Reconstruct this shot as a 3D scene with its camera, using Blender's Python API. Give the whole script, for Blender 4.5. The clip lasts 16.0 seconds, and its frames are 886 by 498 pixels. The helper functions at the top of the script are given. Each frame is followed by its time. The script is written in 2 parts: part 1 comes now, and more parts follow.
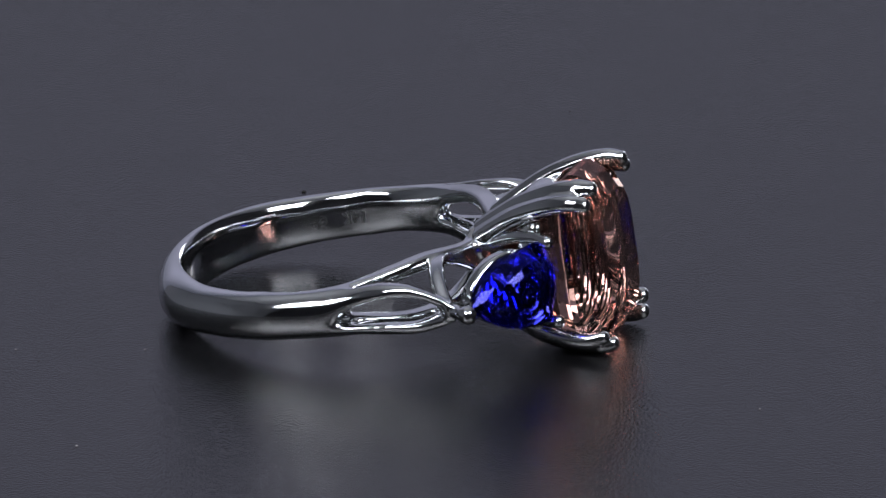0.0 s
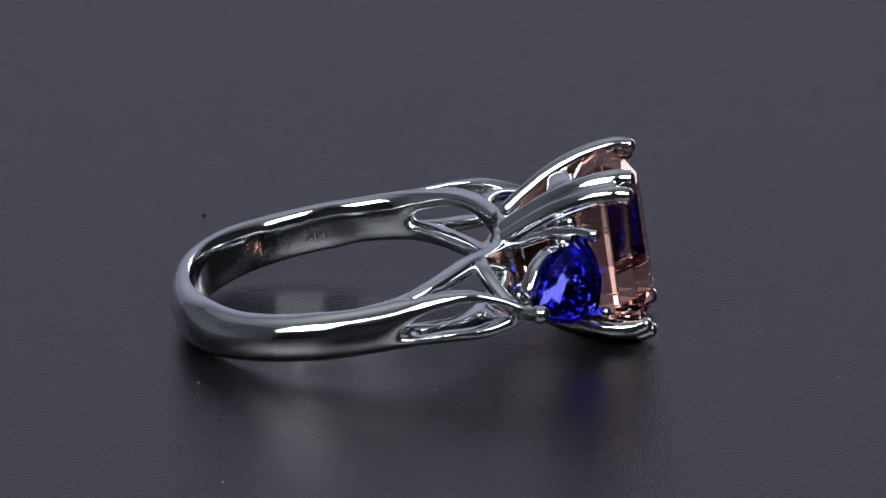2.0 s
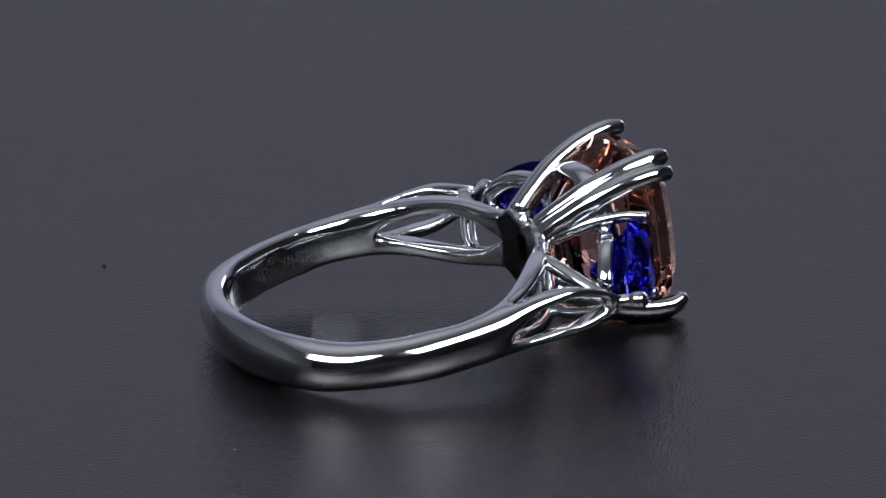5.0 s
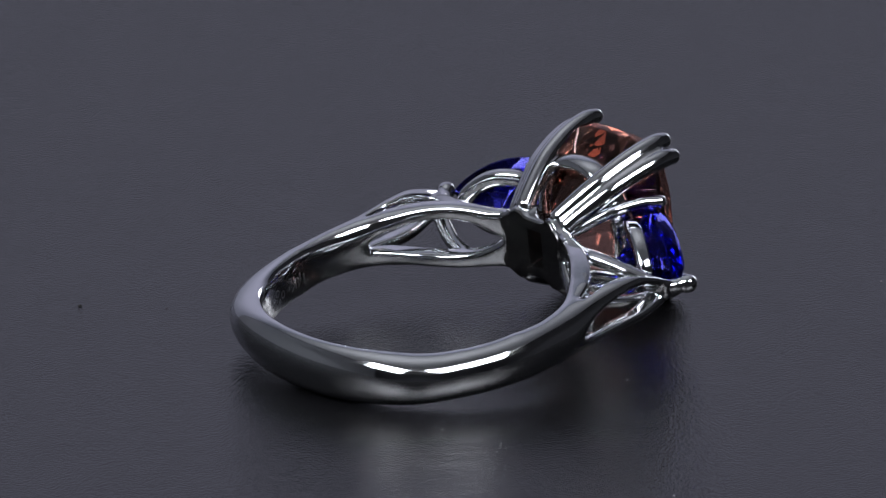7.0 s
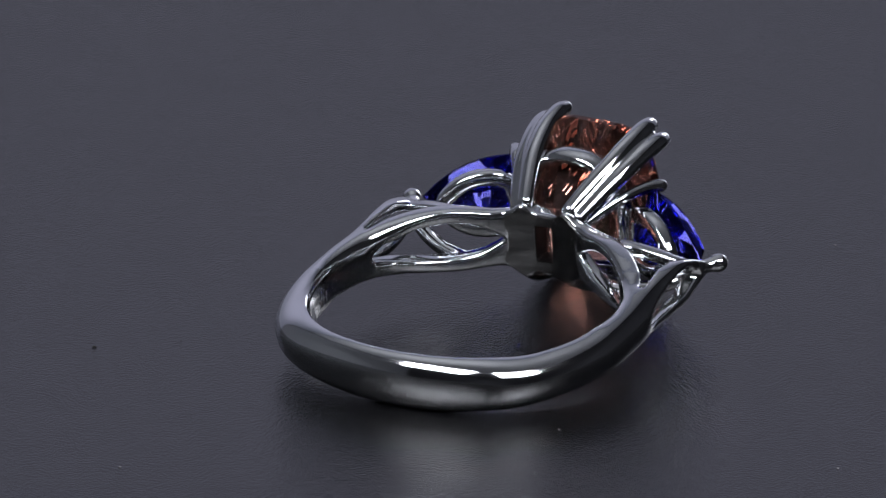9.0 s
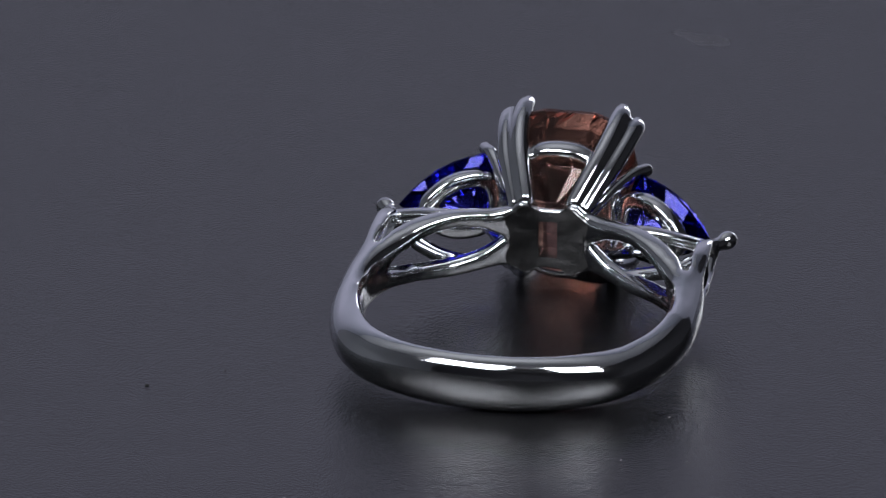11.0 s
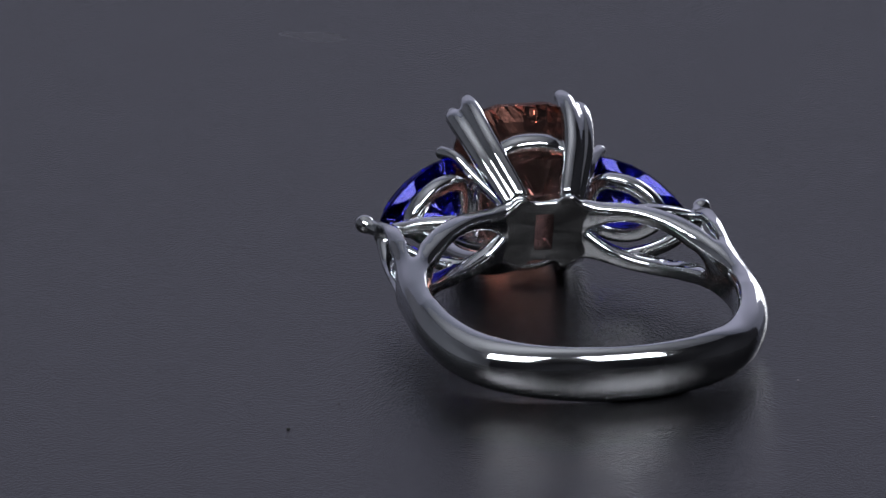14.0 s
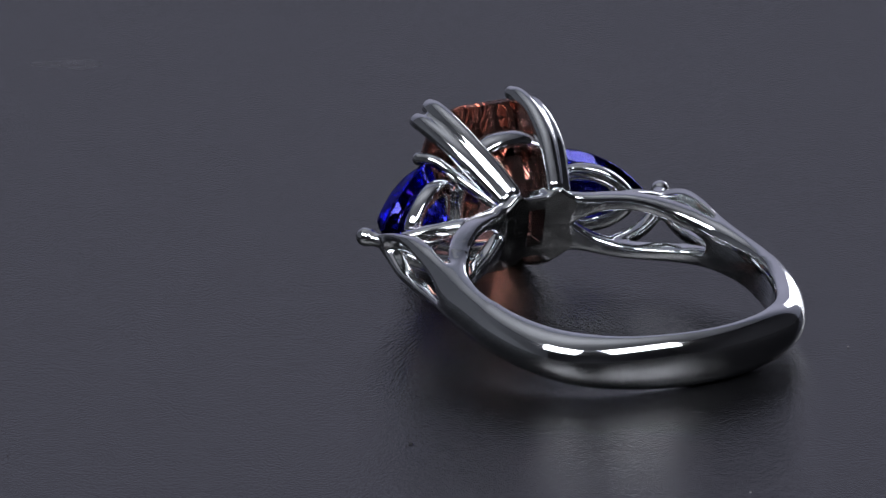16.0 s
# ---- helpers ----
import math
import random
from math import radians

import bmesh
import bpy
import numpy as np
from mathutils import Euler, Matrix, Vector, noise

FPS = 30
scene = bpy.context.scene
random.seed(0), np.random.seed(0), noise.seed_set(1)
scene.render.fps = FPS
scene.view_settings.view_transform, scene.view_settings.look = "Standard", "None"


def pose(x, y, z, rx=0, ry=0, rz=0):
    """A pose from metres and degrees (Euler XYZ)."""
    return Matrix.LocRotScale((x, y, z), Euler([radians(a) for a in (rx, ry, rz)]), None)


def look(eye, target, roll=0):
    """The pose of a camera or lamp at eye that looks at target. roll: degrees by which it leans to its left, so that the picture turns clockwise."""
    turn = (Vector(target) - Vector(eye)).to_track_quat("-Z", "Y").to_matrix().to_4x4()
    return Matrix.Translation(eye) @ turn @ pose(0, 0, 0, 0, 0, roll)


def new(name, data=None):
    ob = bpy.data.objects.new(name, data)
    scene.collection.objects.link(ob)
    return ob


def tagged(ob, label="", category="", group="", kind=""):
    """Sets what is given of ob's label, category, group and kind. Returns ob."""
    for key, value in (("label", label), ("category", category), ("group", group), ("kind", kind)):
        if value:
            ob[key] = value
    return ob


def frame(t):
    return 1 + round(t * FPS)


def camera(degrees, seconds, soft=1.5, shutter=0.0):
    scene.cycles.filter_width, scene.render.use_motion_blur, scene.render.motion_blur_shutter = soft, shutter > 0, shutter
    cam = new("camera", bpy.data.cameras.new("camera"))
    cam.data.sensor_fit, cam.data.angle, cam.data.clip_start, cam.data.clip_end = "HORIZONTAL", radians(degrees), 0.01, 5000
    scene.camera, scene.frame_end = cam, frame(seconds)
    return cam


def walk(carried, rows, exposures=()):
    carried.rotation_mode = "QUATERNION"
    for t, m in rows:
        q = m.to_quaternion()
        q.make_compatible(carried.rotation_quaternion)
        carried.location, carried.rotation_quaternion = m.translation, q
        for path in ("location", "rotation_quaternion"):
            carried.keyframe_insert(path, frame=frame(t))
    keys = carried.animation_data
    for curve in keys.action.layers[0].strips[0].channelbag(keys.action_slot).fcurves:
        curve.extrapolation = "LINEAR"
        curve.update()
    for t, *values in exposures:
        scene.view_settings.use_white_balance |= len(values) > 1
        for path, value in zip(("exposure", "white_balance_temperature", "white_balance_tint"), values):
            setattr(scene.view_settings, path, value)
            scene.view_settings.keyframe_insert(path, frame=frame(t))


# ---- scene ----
MM = 0.001
cam = camera(5.0, 16.0)
EYE = Vector((-0.00276, -0.51416, 0.17662))
PITCH = radians(18.66)
AIM = EYE + Vector((0, math.cos(PITCH), -math.sin(PITCH)))
walk(cam, [(0, look(EYE, AIM)), (16.0, look(EYE, AIM))])

# the turntable goes round at one even speed
TURN, MID = 8.778, 12.3


def angle(t):
    return 90 + TURN * (t - MID)


# ---- light ----
world = bpy.data.worlds.new("studio")
scene.world = world
world.use_nodes = True
world.node_tree.nodes["Background"].inputs[0].default_value = (0.5, 0.53, 0.6, 1)
world.node_tree.nodes["Background"].inputs[1].default_value = 0.05


def softbox(name, eye, target, sx, sy, power, colour=(1, 0.98, 0.96)):
    lamp = bpy.data.lights.new(name, "AREA")
    lamp.shape, lamp.size, lamp.size_y, lamp.energy, lamp.color = "RECTANGLE", sx, sy, power, colour
    ob = new(name, lamp)
    ob.matrix_world = look(eye, target)
    return ob


softbox("softbox_left", (-0.55, -0.8, 1.0), (0, 0, 0), 0.74, 0.54, 15.0, (0.96, 0.97, 1.05))
softbox("softbox_right", (0.55, -0.8, 1.0), (0, 0, 0), 0.74, 0.54, 15.0, (0.96, 0.97, 1.05))
# added lamp, out of sight: lifts the north wall mirrored in the board
softbox("wall_fill", (-0.1, 1.05, 0.95), (-0.1, 1.6, 0.55), 2.2, 0.3, 5.1, (1.04, 0.94, 1.08))
# added fill lamp, unseen: brightens the ceiling so the metal mirrors soft gradients
softbox("ceiling_fill", (-0.3, 0.5, 1.15), (-0.4, 0.65, 1.9), 1.2, 1.0, 4.4, (0.97, 0.98, 1.04))
softbox("rim_light", (0.62, 1.45, 0.25), (0, 0, 0.02), 0.3, 0.7, 2.4, (0.97, 0.98, 1.04))
scene.view_settings.exposure = 0.0


# ---- materials ----
def material(name, colour, rough=0.5, metal=0.0, **more):
    m = bpy.data.materials.new(name)
    m.use_nodes = True
    b = m.node_tree.nodes["Principled BSDF"]
    b.inputs["Base Color"].default_value = (*colour, 1)
    b.inputs["Roughness"].default_value, b.inputs["Metallic"].default_value = rough, metal
    for key, value in more.items():
        b.inputs[key.replace("_", " ")].default_value = value
    return m


def nodes_of(m):
    return m.node_tree.nodes, m.node_tree.links, m.node_tree.nodes["Principled BSDF"]


def noise_to(m, socket, scale, low, high, detail=4.0, coords="Object"):
    n, l, b = nodes_of(m)
    tc, tex, ramp = n.new("ShaderNodeTexCoord"), n.new("ShaderNodeTexNoise"), n.new("ShaderNodeMapRange")
    tex.inputs["Scale"].default_value, tex.inputs["Detail"].default_value = scale, detail
    ramp.inputs["From Min"].default_value, ramp.inputs["From Max"].default_value = 0.3, 0.7
    ramp.inputs["To Min"].default_value, ramp.inputs["To Max"].default_value = low, high
    l.new(tc.outputs[coords], tex.inputs["Vector"])
    l.new(tex.outputs["Fac"], ramp.inputs["Value"])
    l.new(ramp.outputs["Result"], b.inputs[socket])
    return tex


def bump_to(m, scale, strength, distance, detail=3.0):
    n, l, b = nodes_of(m)
    tc, tex, bump = n.new("ShaderNodeTexCoord"), n.new("ShaderNodeTexNoise"), n.new("ShaderNodeBump")
    tex.inputs["Scale"].default_value, tex.inputs["Detail"].default_value = scale, detail
    bump.inputs["Strength"].default_value, bump.inputs["Distance"].default_value = strength, distance
    l.new(tc.outputs["Object"], tex.inputs["Vector"])
    l.new(tex.outputs["Fac"], bump.inputs["Height"])
    l.new(bump.outputs["Normal"], b.inputs["Normal"])


GOLD = material("polished_white_gold", (0.66, 0.675, 0.69), 0.09, 1.0)
noise_to(GOLD, "Roughness", 900, 0.065, 0.105)
# brushed gold with dark room reflections and their streaks put into the colour
HUB = material("brushed_gold_painted_reflections", (0.2, 0.2, 0.195), 0.25, 1.0)
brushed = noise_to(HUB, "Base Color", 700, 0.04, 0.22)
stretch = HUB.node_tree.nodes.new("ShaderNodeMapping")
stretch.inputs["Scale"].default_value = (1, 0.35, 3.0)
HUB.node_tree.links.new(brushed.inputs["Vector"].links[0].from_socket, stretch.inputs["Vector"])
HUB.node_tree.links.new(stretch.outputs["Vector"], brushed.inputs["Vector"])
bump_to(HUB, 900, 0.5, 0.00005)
ENGRAVED = material("engraved_gold", (0.2, 0.2, 0.2), 0.4, 1.0)
BOARD = material("black_satin_board", (0.004, 0.004, 0.0045), 0.22, Specular_IOR_Level=0.45)
noise_to(BOARD, "Roughness", 350, 0.16, 0.2)
bump_to(BOARD, 6000, 0.9, 0.000055, 2.0)


def gem_material(name, colour, ior):
    m = bpy.data.materials.new(name)
    m.use_nodes = True
    n, l = m.node_tree.nodes, m.node_tree.links
    n.remove(n["Principled BSDF"])
    glass = n.new("ShaderNodeBsdfGlass")
    glass.inputs["Color"].default_value = (*colour, 1)
    glass.inputs["Roughness"].default_value, glass.inputs["IOR"].default_value = 0.0, ior
    l.new(glass.outputs[0], n["Material Output"].inputs[0])
    return m


PINK = gem_material("peach_pink_gem", (0.92, 0.7, 0.635), 1.58)
BLUE = gem_material("violet_blue_gem", (0.2, 0.205, 0.71), 1.76)
# tones of the unseen walls and ceiling, set by what the metal should mirror
WALL = material("grey_studio_wall", (0.40, 0.42, 0.50), 0.9)
noise_to(WALL, "Roughness", 8, 0.85, 0.95)
CEIL = material("white_bounce_ceiling", (0.75, 0.76, 0.77), 0.9)
DARKWALL = material("dark_studio_wall", (0.03, 0.03, 0.034), 0.9)
SIDEWALL = material("grey_side_wall", (0.22, 0.23, 0.245), 0.9)
TABLE = material("dark_laminate", (0.06, 0.06, 0.065), 0.5)
noise_to(TABLE, "Roughness", 30, 0.4, 0.6)
DUST = material("dark_dust", (0.01, 0.01, 0.01), 0.9)
SCUFF = material("pale_scuff", (0.3, 0.3, 0.31), 0.6, Alpha=0.03)
LINT = material("pale_dust", (0.22, 0.22, 0.23), 0.9)


# ---- mesh helpers ----
def mesh_object(name, bm, mat, parent=None, smooth=True, label=""):
    bmesh.ops.recalc_face_normals(bm, faces=bm.faces[:])
    me = bpy.data.meshes.new(name)
    bm.to_mesh(me)
    bm.free()
    me.materials.append(mat)
    for p in me.polygons:
        p.use_smooth = smooth
    ob = new(name, me)
    if parent:
        ob.parent = parent
    if label:
        tagged(ob, label)
    return ob


def part(name, bm, material_, parent, label="", smooth=True):
    return mesh_object(name, bm, material_, parent, smooth, label)


def curve_points(keys, steps, closed=False):
    """Catmull-Rom through rows of numbers."""
    rows = [np.array(k, float) for k in keys]
    n, out = len(rows), []
    for i in range(n if closed else n - 1):
        if closed:
            p0, p1, p2, p3 = (rows[(i + k) % n] for k in (-1, 0, 1, 2))
        else:
            p1, p2 = rows[i], rows[i + 1]
            p0 = rows[i - 1] if i else 2 * p1 - p2
            p3 = rows[i + 2] if i + 2 < n else 2 * p2 - p1
        for s in range(steps):
            u = s / steps
            out.append(0.5 * (2 * p1 + (p2 - p0) * u + (2 * p0 - 5 * p1 + 4 * p2 - p3) * u * u
                              + (3 * p1 - p0 - 3 * p2 + p3) * u ** 3))
    if not closed:
        out.append(rows[-1])
    return out


def sweep(keys, up=(0, 0, 1), steps=8, sides=16, square=2.0, closed=False, caps=True, bm=None):
    """A solid along rows (x, y, z, a, b) in millimetres; a: half thickness across, b: half width along up."""
    bm = bm or bmesh.new()
    rows = curve_points(keys, steps, closed)
    n = len(rows)
    pts = [Vector(r[:3]) for r in rows]
    loops = []

    def loop(c, t, a, b):
        side = t.cross(Vector(up))
        side.normalize()
        high = side.cross(t).normalized()
        ring_ = []
        for k in range(sides):
            w = 2 * math.pi * k / sides
            cs, sn = math.cos(w), math.sin(w)
            cs = math.copysign(abs(cs) ** (2 / square), cs)
            sn = math.copysign(abs(sn) ** (2 / square), sn)
            ring_.append(bm.verts.new((c + side * a * cs + high * b * sn) * MM))
        return ring_

    tang = []
    for i in range(n):
        if closed:
            t = pts[(i + 1) % n] - pts[i - 1]
        else:
            t = pts[min(i + 1, n - 1)] - pts[max(i - 1, 0)]
        tang.append(t.normalized())
    if not closed and caps:
        for s in (0.08, 0.35, 0.65, 0.88):
            k = math.sqrt(1 - (1 - s) ** 2)
            m = min(rows[0][3], rows[0][4])
            loops.append(loop(pts[0] - tang[0] * m * (1 - s), tang[0], rows[0][3] * k, rows[0][4] * k))
    for i in range(n):
        loops.append(loop(pts[i], tang[i], rows[i][3], rows[i][4]))
    if not closed and caps:
        for s in (0.88, 0.65, 0.35, 0.08):
            k = math.sqrt(1 - (1 - s) ** 2)
            m = min(rows[-1][3], rows[-1][4])
            loops.append(loop(pts[-1] + tang[-1] * m * (1 - s), tang[-1], rows[-1][3] * k, rows[-1][4] * k))
    pairs = list(zip(loops, loops[1:]))
    if closed:
        pairs.append((loops[-1], loops[0]))
    for p, q in pairs:
        for k in range(sides):
            bm.faces.new((p[k], p[(k + 1) % sides], q[(k + 1) % sides], q[k]))
    if not closed:
        bm.faces.new(loops[0])
        bm.faces.new(loops[-1])
    return bm


def block(x0, x1, y0, y1, z0, z1):
    bm = bmesh.new()
    bmesh.ops.create_cube(bm, size=1)
    for v in bm.verts:
        v.co = Vector(((x0, x1)[v.co.x > 0], (y0, y1)[v.co.y > 0], (z0, z1)[v.co.z > 0]))
    return bm


# ---- the room ----
def structure(name, bm, mat, label):
    return tagged(mesh_object(name, bm, mat, None, False, label), "", "", "", "structure")


# added enclosure, out of view: it bounces light and gives the metal its reflections
R = 1.6
structure("floor", block(-R, R, -R, R, -0.85, -0.8), TABLE, "dark studio floor")
structure("ceiling", block(-R, R, -R, R, 1.9, 1.95), CEIL, "unseen white ceiling that bounces light")
structure("wall_north", block(-R, R, R, R + 0.1, -0.8, 1.9), WALL, "unseen grey wall, mirrored in ring and board")
structure("wall_south", block(-R, R, -R - 0.1, -R, -0.8, 1.9), DARKWALL, "unseen dark wall, mirrored in the metal")
structure("wall_east", block(R, R + 0.1, -R, R, -0.8, 1.9), DARKWALL, "unseen dark wall, mirrored in the metal")
structure("wall_west", block(-R - 0.1, -R, -R, R, -0.8, 1.9), SIDEWALL, "unseen grey wall, mirrored in ring and board")


TOP = -0.0003


def round_board():
    """The revolving black board under the ring."""
    bm = bmesh.new()
    prof = [(0.0, TOP), (0.248, TOP), (0.2495, -0.0007), (0.25, -0.002), (0.25, -0.008), (0.0, -0.008)]
    n = 96
    loops = []
    for r, z in prof[1:-1]:
        loops.append([bm.verts.new((r * math.cos(2 * math.pi * k / n), r * math.sin(2 * math.pi * k / n), z)) for k in range(n)])
    for p, q in zip(loops, loops[1:]):
        for k in range(n):
            bm.faces.new((p[k], p[(k + 1) % n], q[(k + 1) % n], q[k]))
    bm.faces.new(loops[0])
    bm.faces.new(loops[-1])
    board = mesh_object("turntable_board", bm, BOARD, None, False)
    return tagged(board, "round satin black turntable board with fine grain", "turntable")


board = round_board()


def speck(x, y, r, mat, name, label):
    """A grain of dust lying on the board."""
    bm = bmesh.new()
    bmesh.ops.create_icosphere(bm, subdivisions=1, radius=r * MM)
    for v in bm.verts:
        v.co = Vector((v.co.x * random.uniform(0.7, 1.5), v.co.y * random.uniform(0.7, 1.3), v.co.z * 0.5)) + Vector((x * MM, y * MM, TOP + r * 0.3 * MM))
    part(name, bm, mat, board, label)


for x, y, r in ((-16.0, 15.4, 0.12), (-20.2, -15.8, 0.05), (-6.3, 33.8, 0.05), (-12.9, 11.9, 0.06)):
    speck(x, y, r, DUST, "dust_grain", "dark grain of dust")
for x, y, r in ((-13.8, -27.6, 0.08), (18.1, -11.3, 0.07), (-3.1, -13.3, 0.05), (-31.4, 4.7, 0.08), (-15.5, -12.3, 0.06), (-22, -14.4, 0.06)):
    speck(x, y, r, LINT, "lint", "pale speck of lint")
bm = bmesh.new()
ring_ = []
for k in range(24):
    w = 2 * math.pi * k / 24
    along_, over = 0.0021 * math.cos(w), 0.0009 * math.sin(w) * (1 + 0.3 * math.cos(3 * w))
    ring_.append(bm.verts.new((0.0494 + 0.53 * along_ - 0.85 * over, -0.0025 + 0.85 * along_ + 0.53 * over, TOP + 0.000004)))
bm.faces.new(ring_)
part("scuff", bm, SCUFF, board, "faint pale scuff mark")

structure("table", block(-0.6, 0.6, -0.45, 0.6, -0.05, -0.009), TABLE, "dark table under the turntable")

# ---- the ring ----
ring = tagged(new("ring"), "polished white gold three-stone ring lying on black board", "ring")
ring.empty_display_size = 0.005
# the ring's own space: finger axis z, head towards x, middle of the finger hole at the origin
SEAT = Matrix.Translation(Vector((-8.123, -2.702, 2.364)) * MM) @ pose(0, 0, 0, 0.65, -0.24, 0.43) @ pose(0, 0, 0, 0, -8.0, -1.2) @ pose(0, 0, 0, 0.6)


def gold(name, bm, label=""):
    return part(name, bm, GOLD, ring, label)


def mirrored(keys, my=1, mz=1):
    return [(k[0], k[1] * my, k[2] * mz, *k[3:]) for k in keys]


# band: round finger hole, squared outside, D-shaped section, cut into four strands on each side
PROFILE = [(0, 0), (0, 0.22), (0.004, 0.38), (0.015, 0.5), (0.033, 0.62), (0.058, 0.73), (0.09, 0.83), (0.13, 0.91), (0.175, 0.965), (0.215, 0.992)]
for k in range(13):
    w = math.pi / 2 * k / 12
    PROFILE.append((0.25 + 0.75 * math.sin(w) ** (2 / 2.15), max(0.0, math.cos(w)) ** (2 / 2.15)))
FORK, RIDGE = 76, -0.5


def tucked(loop, turn, size):
    """A section drawn in and turned on round the finger, to root one solid inside another."""
    pts = [Vector(p) for p in loop]
    mid = sum(pts, Vector()) / len(pts)
    spin = Matrix.Rotation(radians(turn), 3, "Z")
    return [tuple(spin @ (mid + (p - mid) * size)) for p in pts]


def roots(loop, way):
    """Sections that run on inside the next solid, slimmer step by step."""
    return [tucked(loop, way * a, b) for a, b in ((6.5, 0.5), (5.0, 0.8), (3.0, 0.92), (1.2, 0.975))]


def skin(loops, caps=(False, False)):
    bm = bmesh.new()
    made = [[bm.verts.new(Vector(p) * MM) for p in loop] for loop in loops]
    n = len(made[0])
    for p, q in zip(made, made[1:]):
        for k in range(n):
            bm.faces.new((p[k], p[(k + 1) % n], q[(k + 1) % n], q[k]))
    for end, wanted in zip((0, -1), caps):
        if wanted:
            bm.faces.new(made[end])
    return bm


def shank():
    # (degrees round the finger, inner radius, outer radius, half width, height of its middle, drop of its ridge)
    keys_ = [(FORK, 8.1, 10.0, 1.43, 0.0, RIDGE), (83, 8.09, 9.8, 1.38, -0.02, -0.3), (92, 8.07, 9.68, 1.32, -0.06, -0.12), (104, 8.05, 9.78, 1.3, -0.1, 0),
             (118, 8.04, 10.01, 1.33, -0.12, 0), (126, 8.05, 10.11, 1.37, -0.11, 0), (134, 8.05, 10.08, 1.42, -0.08, 0), (142, 8.02, 9.88, 1.46, -0.05, 0),
             (152, 7.98, 9.57, 1.5, 0.0, 0), (165, 7.88, 9.3, 1.55, 0.04, 0), (180, 7.81, 9.21, 1.57, 0.05, 0), (195, 7.86, 9.34, 1.57, 0.04, 0),
             (208, 7.95, 9.59, 1.52, 0.03, 0), (218, 7.97, 9.86, 1.46, 0.0, 0), (226, 7.98, 9.95, 1.39, -0.07, 0), (234, 7.98, 9.88, 1.32, -0.11, 0),
             (242, 7.99, 9.8, 1.3, -0.12, 0), (256, 8.02, 9.75, 1.3, -0.13, 0), (268, 8.06, 9.76, 1.34, -0.12, -0.12), (277, 8.08, 9.84, 1.39, -0.11, -0.3),
             (360 - FORK, 8.1, 10.0, 1.43, -0.1, RIDGE)]
    prof = PROFILE + [(u, -w) for u, w in PROFILE[-2:0:-1]]
    loops = []
    for a, b, c, d, e, f in curve_points(keys_, 10):
        w = radians(a)
        loops.append([((b + (c - b) * u) * math.cos(w), (b + (c - b) * u) * math.sin(w), e + d * v + f * (1 - abs(v)) ** 3) for u, v in prof])
    loops = roots(loops[0], -1) + loops + roots(loops[-1], 1)[::-1]
    return skin(loops, (True, True))


def polish(me, rounds):
    """Rubs out the ripples where the band forks."""
    n = len(me.vertices)
    co, ends = np.empty(n * 3), np.empty(len(me.edges) * 2, int)
    me.vertices.foreach_get("co", co)
    me.edges.foreach_get("vertices", ends)
    co = co.reshape(-1, 3)
    a, b = ends.reshape(-1, 2).T
    count = np.bincount(a, minlength=n) + np.bincount(b, minlength=n)
    turn = np.degrees(np.arctan2(np.abs(co[:, 1]), co[:, 0]))
    weight = np.clip(1.5 - np.abs(turn - 76) / 13, 0, 1)[:, None] * 0.6
    for step in [weight] * rounds + [0.6, -0.625] * (rounds // 3):
        total = np.stack([np.bincount(a, co[b, k], n) + np.bincount(b, co[a, k], n) for k in range(3)], 1)
        co += step * (total / count[:, None] - co)
    me.vertices.foreach_set("co", co.ravel())
    me.update()


def fused(name, pieces, label, voxel=0.056, rounds=40):
    """Cast in one piece: closed solids melted together, with soft fillets where they meet."""
    rough = bmesh.new()
    for bm in pieces:
        bmesh.ops.recalc_face_normals(bm, faces=bm.faces[:])
        me = bpy.data.meshes.new("piece")
        bm.to_mesh(me)
        bm.free()
        rough.from_mesh(me)
        bpy.data.meshes.remove(me)
    me = bpy.data.meshes.new(name)
    rough.to_mesh(me)
    rough.free()
    me.transform(Matrix.Scale(1 / MM, 4))
    ob = new(name, me)
    melt = ob.modifiers.new("melt", "REMESH")
    melt.mode, melt.voxel_size = "VOXEL", voxel
    soft = ob.modifiers.new("soft", "SMOOTH")
    soft.factor, soft.iterations = 0.5, rounds
    cast = bpy.data.meshes.new_from_object(ob.evaluated_get(bpy.context.evaluated_depsgraph_get()))
    bpy.data.objects.remove(ob)
    if name == "band":
        polish(cast, 300)
    cast.transform(Matrix.Scale(MM, 4))
    cast.materials.clear()
    cast.materials.append(GOLD)
    for f in cast.polygons:
        f.use_smooth = True
    body = new(name, cast)
    body.parent = ring
    return tagged(body, label)


band = [shank()]


def height_at(u):
    for (u0, w0), (u1, w1) in zip(PROFILE, PROFILE[1:]):
        if u0 <= u <= u1 and u1 > u0:
            return w0 + (w1 - w0) * (u - u0) / (u1 - u0)
    return 0.0


def along(points, n):
    """n even steps along a line of points, without its end."""
    pts = [Vector((*p, 0)) for p in points]
    lens = [(q - p).length for p, q in zip(pts, pts[1:])]
    out = []
    for k in range(n):
        want = sum(lens) * k / n
        for p, q, ln in zip(pts, pts[1:], lens):
            if want <= ln:
                out.append(p.lerp(q, want / ln if ln else 0))
                break
            want -= ln
    return [(p.x, p.y) for p in out]


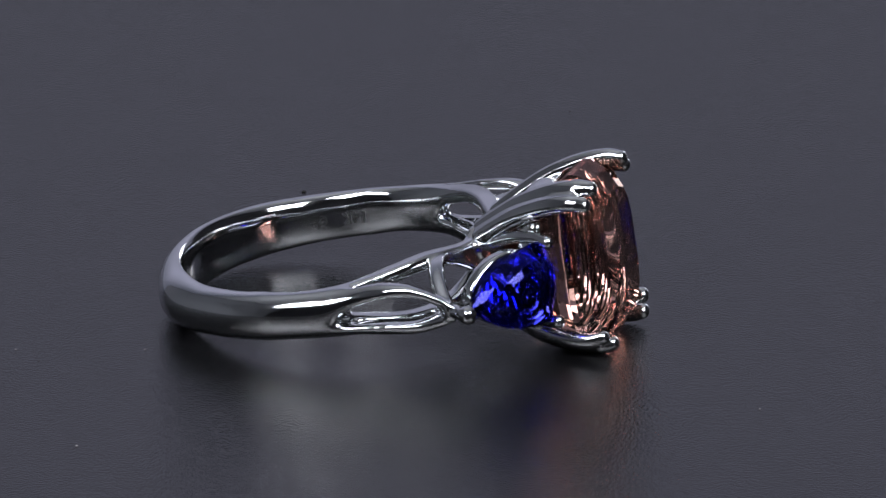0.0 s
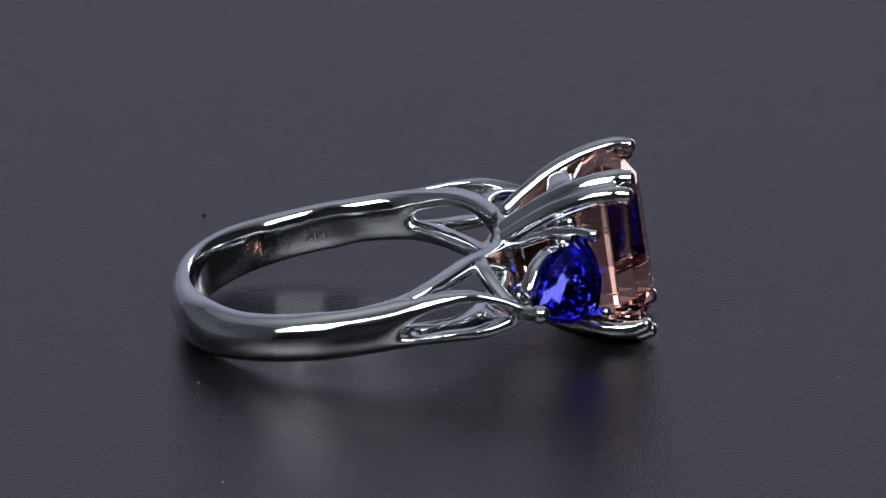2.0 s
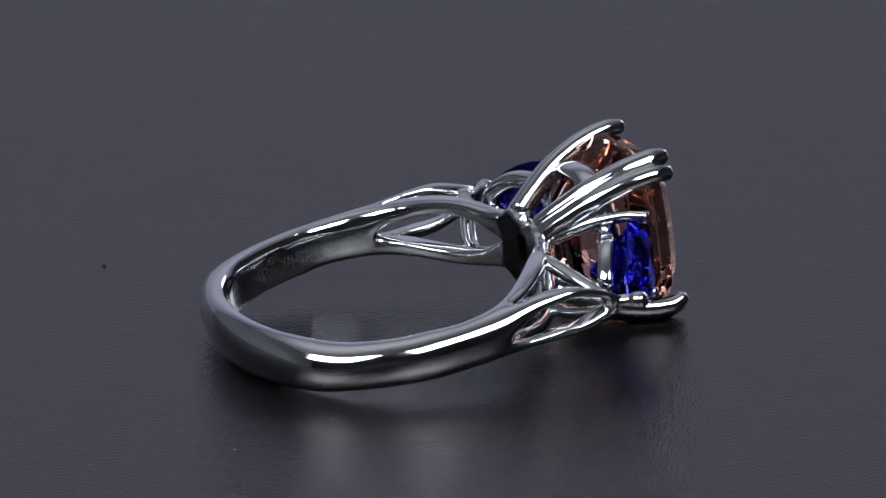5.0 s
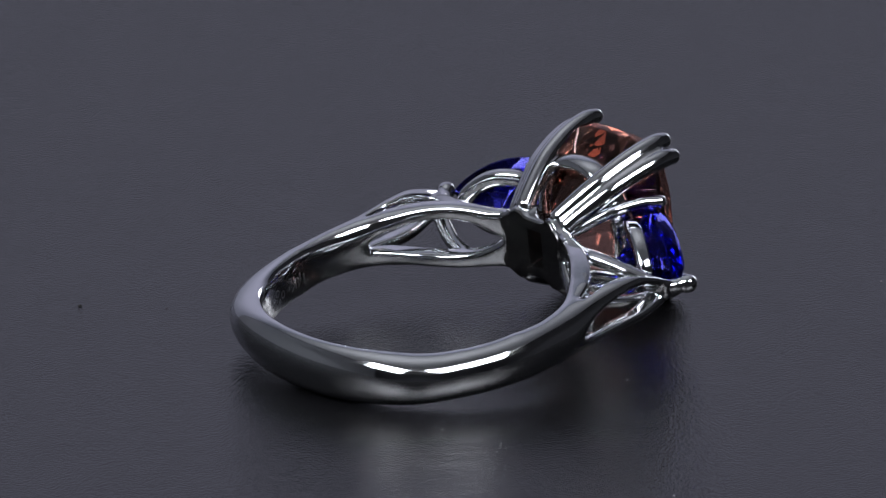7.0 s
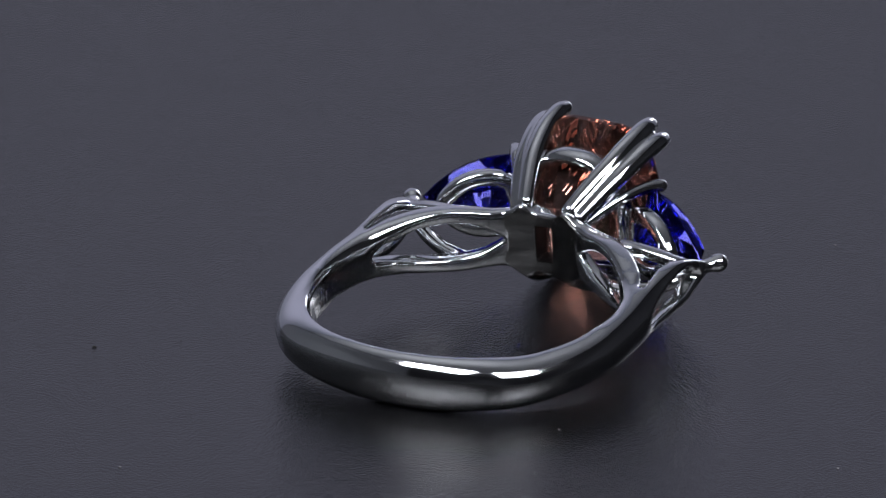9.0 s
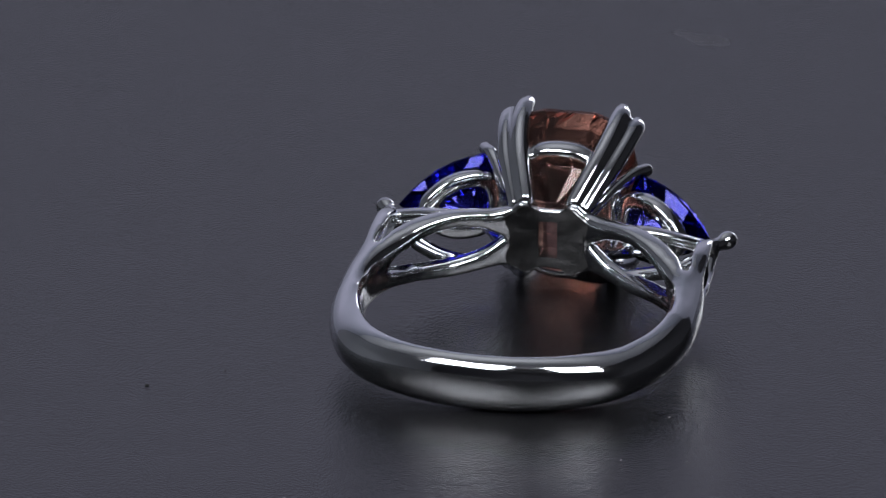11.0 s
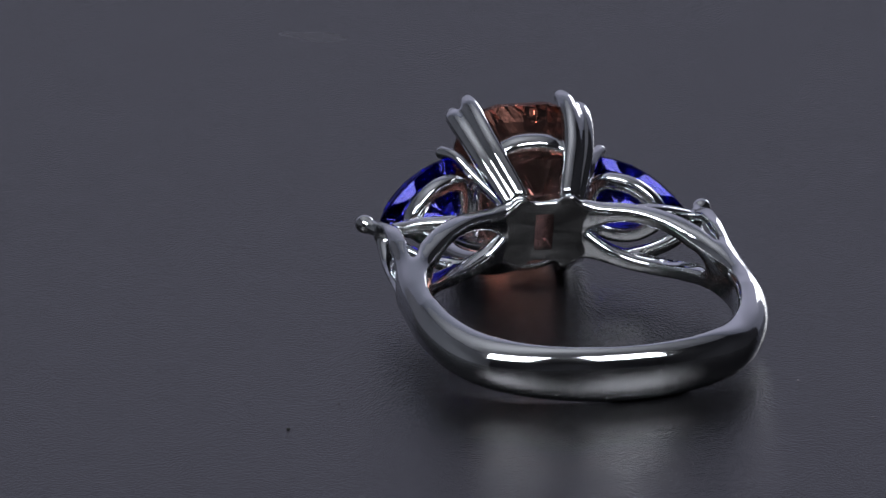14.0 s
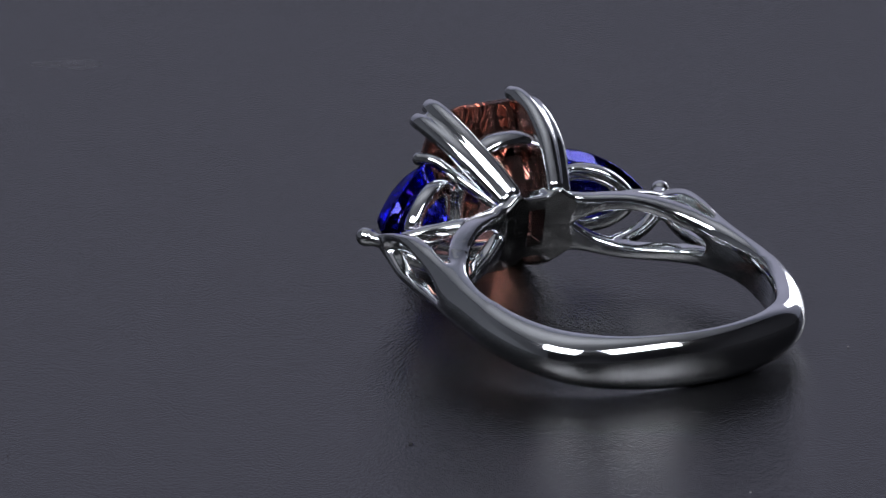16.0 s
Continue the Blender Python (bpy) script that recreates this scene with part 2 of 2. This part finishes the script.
def cut_section(kind):
    """A quarter of the band's section, from 0 to 1 both ways, as a loop of 48."""
    if kind == "inner":
        top = [(0.5 - 0.5 * k / 10, height_at(0.5 - 0.5 * k / 10)) for k in range(11)] + [(0, 0.22), (0, 0)]
        loop = along([(0, 0), (0.5, 0)], 12) + along([(0.5, 0), top[0]], 12) + along(top, 24)
        return [(u * 2, w) for u, w in loop]
    arc = [(u, w) for u, w in PROFILE[::-1] if u > 0.5] + [(0.5, height_at(0.5))]
    loop = along([(0.5, 0), (1, 0)], 12) + along(arc, 24) + along([arc[-1], (0.5, 0)], 12)
    return [(u * 2 - 1, w) for u, w in loop]


def strand(kind, rows, my, mz, power=3.0):
    """Rows (degrees, inner radius, outer radius, low edge, high edge); the cut section rounds off on the way."""
    first = cut_section(kind)
    rise = 0.1 if my > 0 else 0.0
    last = []
    for k in range(48):
        v = radians(225) + 2 * math.pi * k / 48
        c, d = math.cos(v), math.sin(v)
        last.append((0.5 + 0.5 * math.copysign(abs(c) ** (2 / power), c), 0.5 + 0.5 * math.copysign(abs(d) ** (2 / power), d)))
    loops = []
    pts = curve_points(rows, 8)
    for a, b, c, lo, hi in pts:
        w = radians(a)
        m = max(0.0, min(1.0, (FORK - a) / 48))
        m = m * m * (3 - 2 * m)
        form = max(0.0, min(1.0, (FORK - a) / 30))
        form = form * form * (3 - 2 * form)
        loop = []
        for (u0, v0), (u1, v1) in zip(first, last):
            u, v = u0 + (u1 - u0) * m, v0 + (v1 - v0) * m
            r = b + (c - b) * u
            loop.append((r * math.cos(w), my * r * math.sin(w), mz * (hi * v + lo * ((1 - v) * form + (1 - v) ** 3 * (1 - form))) - 0.1 * min(1, max(0, (a - 50) / 26)) + rise * min(1, max(0, (a - 20) / 30))))
        loops.append(loop)
    loops = roots(loops[0], my) + loops
    return skin(loops, (True, True))


for my in (1, -1):
    for mz in (1, -1):
        d = 0.0 if my > 0 else -0.2
        inner = [(FORK, 8.1, 9.04, mz * RIDGE - 0.08, 1.43), (69, 8.1, 9.17, -0.08 - mz * 0.25, 1.47), (62, 8.1, 9.32, 0.36, 1.52), (54, 8.1, 9.3, 0.7, 1.62), (44, 8.1, 9.25, 0.95, 1.8),
                 (34, 8.12, 9.2, 1.0, 1.86), (25, 8.2, 9.2, 0.75, 1.74), (19.5, 8.32, 9.3, 0.36, 1.64), (15.5, 8.48, 9.4, 0.0, 1.66), (12, 8.62, 9.45, -0.08, 1.68), (7, 8.75, 9.5, -0.05, 1.7)]
        outer = [(FORK, 8.98, 10.0, mz * RIDGE - 0.08, 1.43)]
        for x, y, a, lo, hi, drop, lift in ((3.0, 9.14, 0.53, 0.1, 1.46, -0.42, 0.03), (4.3, 8.93, 0.47, 0.46, 1.5, -0.2, 0.08), (6.0, 8.8, 0.43, 0.74, 1.49, 0, 0.08), (7.4, 8.72, 0.42, 0.7, 1.4, 0, 0),
                                            (8.5, 8.64, 0.42, 0.38, 1.05, 0, -0.1), (9.2, 8.66, 0.42, 0.04, 0.74, 0, -0.18), (9.8, 8.85, 0.38, -0.28, 0.44, 0, -0.2)):
            w, r, k = math.atan2(y, x), math.hypot(x, y), mz * lift * (my < 0)
            outer.append((math.degrees(w), r - a / math.sin(w), r + a / math.sin(w), lo + k + mz * drop, hi + k))
        link = [(7.85, 3.5, 1.2, 0.42, 0.4), (7.72, 4.4, 1.3, 0.42, 0.38), (7.95, 5.7, 1.2, 0.42, 0.36), (8.45, 7.0, 0.9 + mz * d * 0.6, 0.42, 0.35),
                (9.1, 8.2, 0.4 + mz * d, 0.4, 0.34), (9.55, 8.8, 0.12 + mz * d, 0.36, 0.34)]
        for kind, rows in (("inner", inner), ("outer", outer)):
            band.append(strand(kind, rows, my, mz, 3.6 if kind == "inner" else 3.0))
        band.append(sweep(mirrored(link, my, mz), sides=16, square=3.2))

# hub plate with its slot
def hub_plate():
    bm = bmesh.new()
    out = [(2.25, 0.25), (2.3, 0.6), (2.5, 1.0), (2.5, 1.35), (2.25, 1.6), (1.9, 1.78), (1.55, 2.05), (1.2, 2.08), (0.85, 1.85), (0.45, 1.75)]
    pts = out + [(-y, z) for y, z in out[::-1]]
    pts = pts + [(-y, -z) for y, z in pts]
    pts = [(p[0], p[1]) for p in curve_points(pts, 3, True)]
    n = len(pts)
    hole = []
    for y, z in pts:
        k = 1 / max(abs(y) / 0.52, abs(z) / 1.05)
        hole.append((y * k, z * k))
    grid = []
    for x, src, s in ((8.75, hole, 1.0), (8.56, hole, 1.06), (8.56, pts, 0.97), (8.66, pts, 1.0), (9.6, pts, 1.0), (9.7, pts, 0.96), (9.7, hole, 1.0)):
        grid.append([bm.verts.new(((x - 8.56 + math.sqrt(8.56 ** 2 - (y * s) ** 2)) * MM, y * s * MM, z * s * MM)) for y, z in src])
    for i in range(len(grid)):
        p, q = grid[i], grid[(i + 1) % len(grid)]
        for k in range(n):
            bm.faces.new((p[k], p[(k + 1) % n], q[(k + 1) % n], q[k]))
    return bm


band.append(hub_plate())
hoop = fused("band", band, "squared polished band splitting into woven open strands")
# darkened skin over the gold plate, its dark reflections painted in
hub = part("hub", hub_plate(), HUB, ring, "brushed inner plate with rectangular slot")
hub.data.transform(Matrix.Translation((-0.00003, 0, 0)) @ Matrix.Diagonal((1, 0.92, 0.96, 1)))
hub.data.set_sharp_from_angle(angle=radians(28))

# double claws of the centre stone
for my in (1, -1):
    for mz in (1, -1):
        long_claw = [(9.2, 1.3, 2.0, 0.5, 0.46), (10.2, 1.68, 2.6, 0.52, 0.52), (11.8, 2.2, 3.45, 0.54, 0.56), (13.6, 2.53, 4.08, 0.53, 0.56),
                     (15.2, 2.66, 4.35, 0.48, 0.53), (16.0, 2.62, 4.3, 0.4, 0.44)]
        side_claw = [(9.2, 1.85, 1.62, 0.5, 0.44), (10.2, 2.26, 2.2, 0.52, 0.5), (11.8, 2.85, 3.03, 0.54, 0.52), (13.6, 3.27, 3.6, 0.53, 0.52),
                     (15.0, 3.48, 3.8, 0.48, 0.5), (15.8, 3.45, 3.68, 0.4, 0.44)]
        between = [tuple((p + q) / 2 for p, q in zip(k, l)) for k, l in zip(long_claw, side_claw)][:5]
        between = [(x, y, z, a * k, b * k) for (x, y, z, a, b), k in zip(between, (0.9, 0.88, 0.86, 0.84, 0.76))]
        fused("double_claw", [sweep(mirrored(keys_, my, mz), up=(0, my, -mz), sides=28, square=2.2) for keys_ in (long_claw, side_claw, between)],
              "paired grooved claw with rounded tips", 0.05, 14)


def cushion(n, hy, hz, power=3.0, turn=0.0):
    out = []
    for k in range(n):
        w = 2 * math.pi * (k + turn) / n
        c, s = math.cos(w), math.sin(w)
        r = (abs(c) ** power + abs(s) ** power) ** (-1 / power)
        out.append((c * r * hy, s * r * hz))
    return out


gold("gallery_rail", sweep([(12.3, y, z, 0.42, 0.75) for y, z in cushion(16, 2.9, 3.6, 2.3)], up=(1, 0, 0), closed=True, sides=14))


def gem(levels, place):
    """A cut stone from rows (height, outline, turned): a turned row lies half a facet on from the one before."""
    bm = bmesh.new()
    loops = [[bm.verts.new(place(h, u, v) * MM) for u, v in outline] for h, outline, _ in levels]
    n = len(loops[0])
    for (p, q), (_, _, turned) in zip(zip(loops, loops[1:]), levels[1:]):
        for k in range(n):
            k1 = (k + 1) % n
            if turned == 1:      # q is half a step ahead
                bm.faces.new((p[k], p[k1], q[k]))
                bm.faces.new((p[k1], q[k1], q[k]))
            elif turned == 2:    # q is half a step behind
                bm.faces.new((p[k], q[k1], q[k]))
                bm.faces.new((p[k], p[k1], q[k1]))
            else:
                bm.faces.new((p[k], p[k1], q[k1], q[k]))
    bm.faces.new(loops[0])
    bm.faces.new(loops[-1])
    return bm


def centre_stone():
    """Cushion with stepped facets, long along its sides and close round its corners."""
    n, rows = 16, []
    hy, hz = 3.78, 4.8
    for h, s, sz in ((9.8, 0.08, 0.3), (11.9, 0.58, 0.63), (13.5, 0.88, 0.89), (14.35, 1, 1), (14.7, 1, 1), (15.6, 0.86, 0.9), (16.3, 0.62, 0.7)):
        out = []
        for k in range(n):
            w = 2 * math.pi * (k + 0.5) / n
            c, d = math.cos(w), math.sin(w)
            p = 0.62
            out.append((math.copysign(abs(c) ** p, c) * hy * s, math.copysign(abs(d) ** p, d) * hz * sz))
        rows.append((h, out, 0))
    return gem(rows, lambda h, y, z: Vector((h, y, z)))


part("centre_stone", centre_stone(), PINK, ring, "large peach-pink cushion-cut gemstone", False)


def trillion(n, length, width, turn=0.0, bulge=(0.24, 0.26, 0.36)):
    """A triangle with bulged sides, its point at u = 0, long along u."""
    base = length * 0.9
    corners = [Vector((base, width / 2)), Vector((0, 0)), Vector((base, -width / 2))]
    out = []
    for k in range(n):
        w = 3 * ((k + turn) / n % 1)
        i = int(w)
        p, q, f = corners[i], corners[(i + 1) % 3], w - i
        side = q - p
        c = p.lerp(q, 0.5) + Vector((side.y, -side.x)) * bulge[i]
        spot = p * (1 - f) ** 2 + c * 2 * f * (1 - f) + q * f ** 2
        out.append((spot.x, spot.y))
    return out


# the two side stones sit a little unlike
DROP = {1: 0.0, -1: -0.2}
for my in (1, -1):
    U, NRM = Vector((0.525, -0.851 * my, 0)), Vector((0.851, 0.525 * my, 0))
    TIP = Vector((10.6, 8.4 * my, DROP[my]))
    LEN, WID, LIFT = 5.6, 4.4, 0.3 if my > 0 else 0.0

    def place(h, u, v):
        return TIP + U * (u - LIFT * 0.6) + NRM * h + Vector((0, 0, v + LIFT))

    rows = []
    for h, s, ahead, turned in ((-2.35, 0.04, 0, 0), (-1.75, 0.3, 1, 1), (-1.1, 0.58, 0, 2), (-0.5, 0.82, 1, 1), (-0.1, 1.0, 0, 2), (0.05, 1.0, 0, 0), (0.45, 0.86, 1, 1), (0.78, 0.7, 0, 2), (0.98, 0.52, 1, 1)):
        off = (1 - s) * LEN * 0.58
        j = 0.09 if h < -0.3 else 0.015
        rows.append((h, [(off + u + random.uniform(-j, j), v + random.uniform(-j, j)) for u, v in trillion(18, LEN * s, WID * s, 0.5 * ahead)], turned))
    part("side_stone", gem(rows, place), BLUE, ring, "deep violet-blue trillion-cut gemstone", False)
    rail = [(*place(-1.25, 0.95 + u, v), 0.46, 0.42) for u, v in trillion(18, LEN * 0.7, WID * 0.62, 0.5, (0.36, 0.36, 0.36))]
    gold("stone_rail", sweep(rail, up=NRM, closed=True, steps=4, sides=20, square=3.6))
    a, b = TIP - NRM * 0.9 - U * 0.7, TIP + NRM * 0.65 - U * 0.75
    gold("point_claw", sweep([(*a, 0.44, 0.44), (*(a.lerp(b, 0.5)), 0.38, 0.38), (*(a.lerp(b, 0.7)), 0.4, 0.4), (*(a.lerp(b, 0.85)), 0.48, 0.48), (*b, 0.5, 0.5)], sides=18))
    for mz in (1, -1):
        e = place(0.6, 5.15, 2.2 * mz)
        stem = [(9.6, 2.0 * my, 1.2 * mz, 0.35, 0.35), (11.3, 3.0 * my, 1.9 * mz, 0.35, 0.35), (*(e - NRM * 1.1 + Vector((0, 0, 0.1 * mz))), 0.35, 0.35), (*e, 0.36, 0.36)]
        gold("side_claw", sweep(stem, sides=12))



def engraving(text, size, m, label):
    data = bpy.data.curves.new("engraved_mark", "FONT")
    data.body, data.size, data.extrude, data.align_x, data.align_y = text, size * MM, 0.006 * MM, "CENTER", "CENTER"
    ob = new("text", data)
    me = bpy.data.meshes.new_from_object(ob.evaluated_get(bpy.context.evaluated_depsgraph_get()))
    bpy.data.objects.remove(ob)
    me.transform(m)
    me.materials.clear()
    me.materials.append(ENGRAVED)
    mark = new("engraved_mark", me)
    mark.parent = ring
    return tagged(mark, label)


# reads towards -x with its feet up, on the inside of the band
INSIDE = Matrix(((-1, 0, 0, 0), (0, 0, -1, 0), (0, -1, 0, 0), (0, 0, 0, 1)))
engraving("14K", 0.85, Matrix.Translation(Vector((-1.6, 7.75, -0.15)) * MM) @ pose(0, 0, 0, 0, 0, 11.6) @ INSIDE, "fine engraved 14K mark")
bm = bmesh.new()
for x, y, z, r in ((-3.2, 7.27, -0.15, 0.22), (-3.6, 7.08, -0.35, 0.12)):
    c = Vector((x, y, z))
    pts = [[bm.verts.new((c + Vector((math.cos(w) * r * k * 0.9, math.cos(w) * r * k * 0.39 - 0.06, math.sin(w) * r * k))) * MM)
            for w in [2 * math.pi * q / 12 for q in range(12)]] for k in (0.75, 1.0)]
    for q in range(12):
        bm.faces.new((pts[0][q], pts[0][(q + 1) % 12], pts[1][(q + 1) % 12], pts[1][q]))
part("maker_stamp", bm, ENGRAVED, ring, "faint stamped outline")

for ob in ring.children:
    ob.data.transform(SEAT)
# grains of dust caught on the hub
for y, z, r in ((-1.55, 0.93, 0.085), (-0.75, -1.2, 0.035), (1.35, 1.15, 0.035), (-1.75, -0.35, 0.03), (0.9, -1.45, 0.03)):
    bm = bmesh.new()
    bmesh.ops.create_icosphere(bm, subdivisions=2, radius=r * MM)
    for v in bm.verts:
        v.co = Vector((v.co.x * 0.5, v.co.y, v.co.z)) + Vector((math.sqrt(8.56 ** 2 - y * y) - 0.03, y, z)) * MM
    bm.transform(SEAT)
    part("dust_grain", bm, LINT, hub, "pale grain of dust")
# the marks belong to the band
for ob in list(ring.children):
    if ob.name.startswith(("engraved_mark", "maker_stamp")):
        ob.parent = hoop


# ---- movement ----
def motions():
    rows = [(t, pose(0, 0, 0, 0, 0, angle(t))) for t in range(17)]
    walk(ring, rows)
    walk(board, rows)


motions()
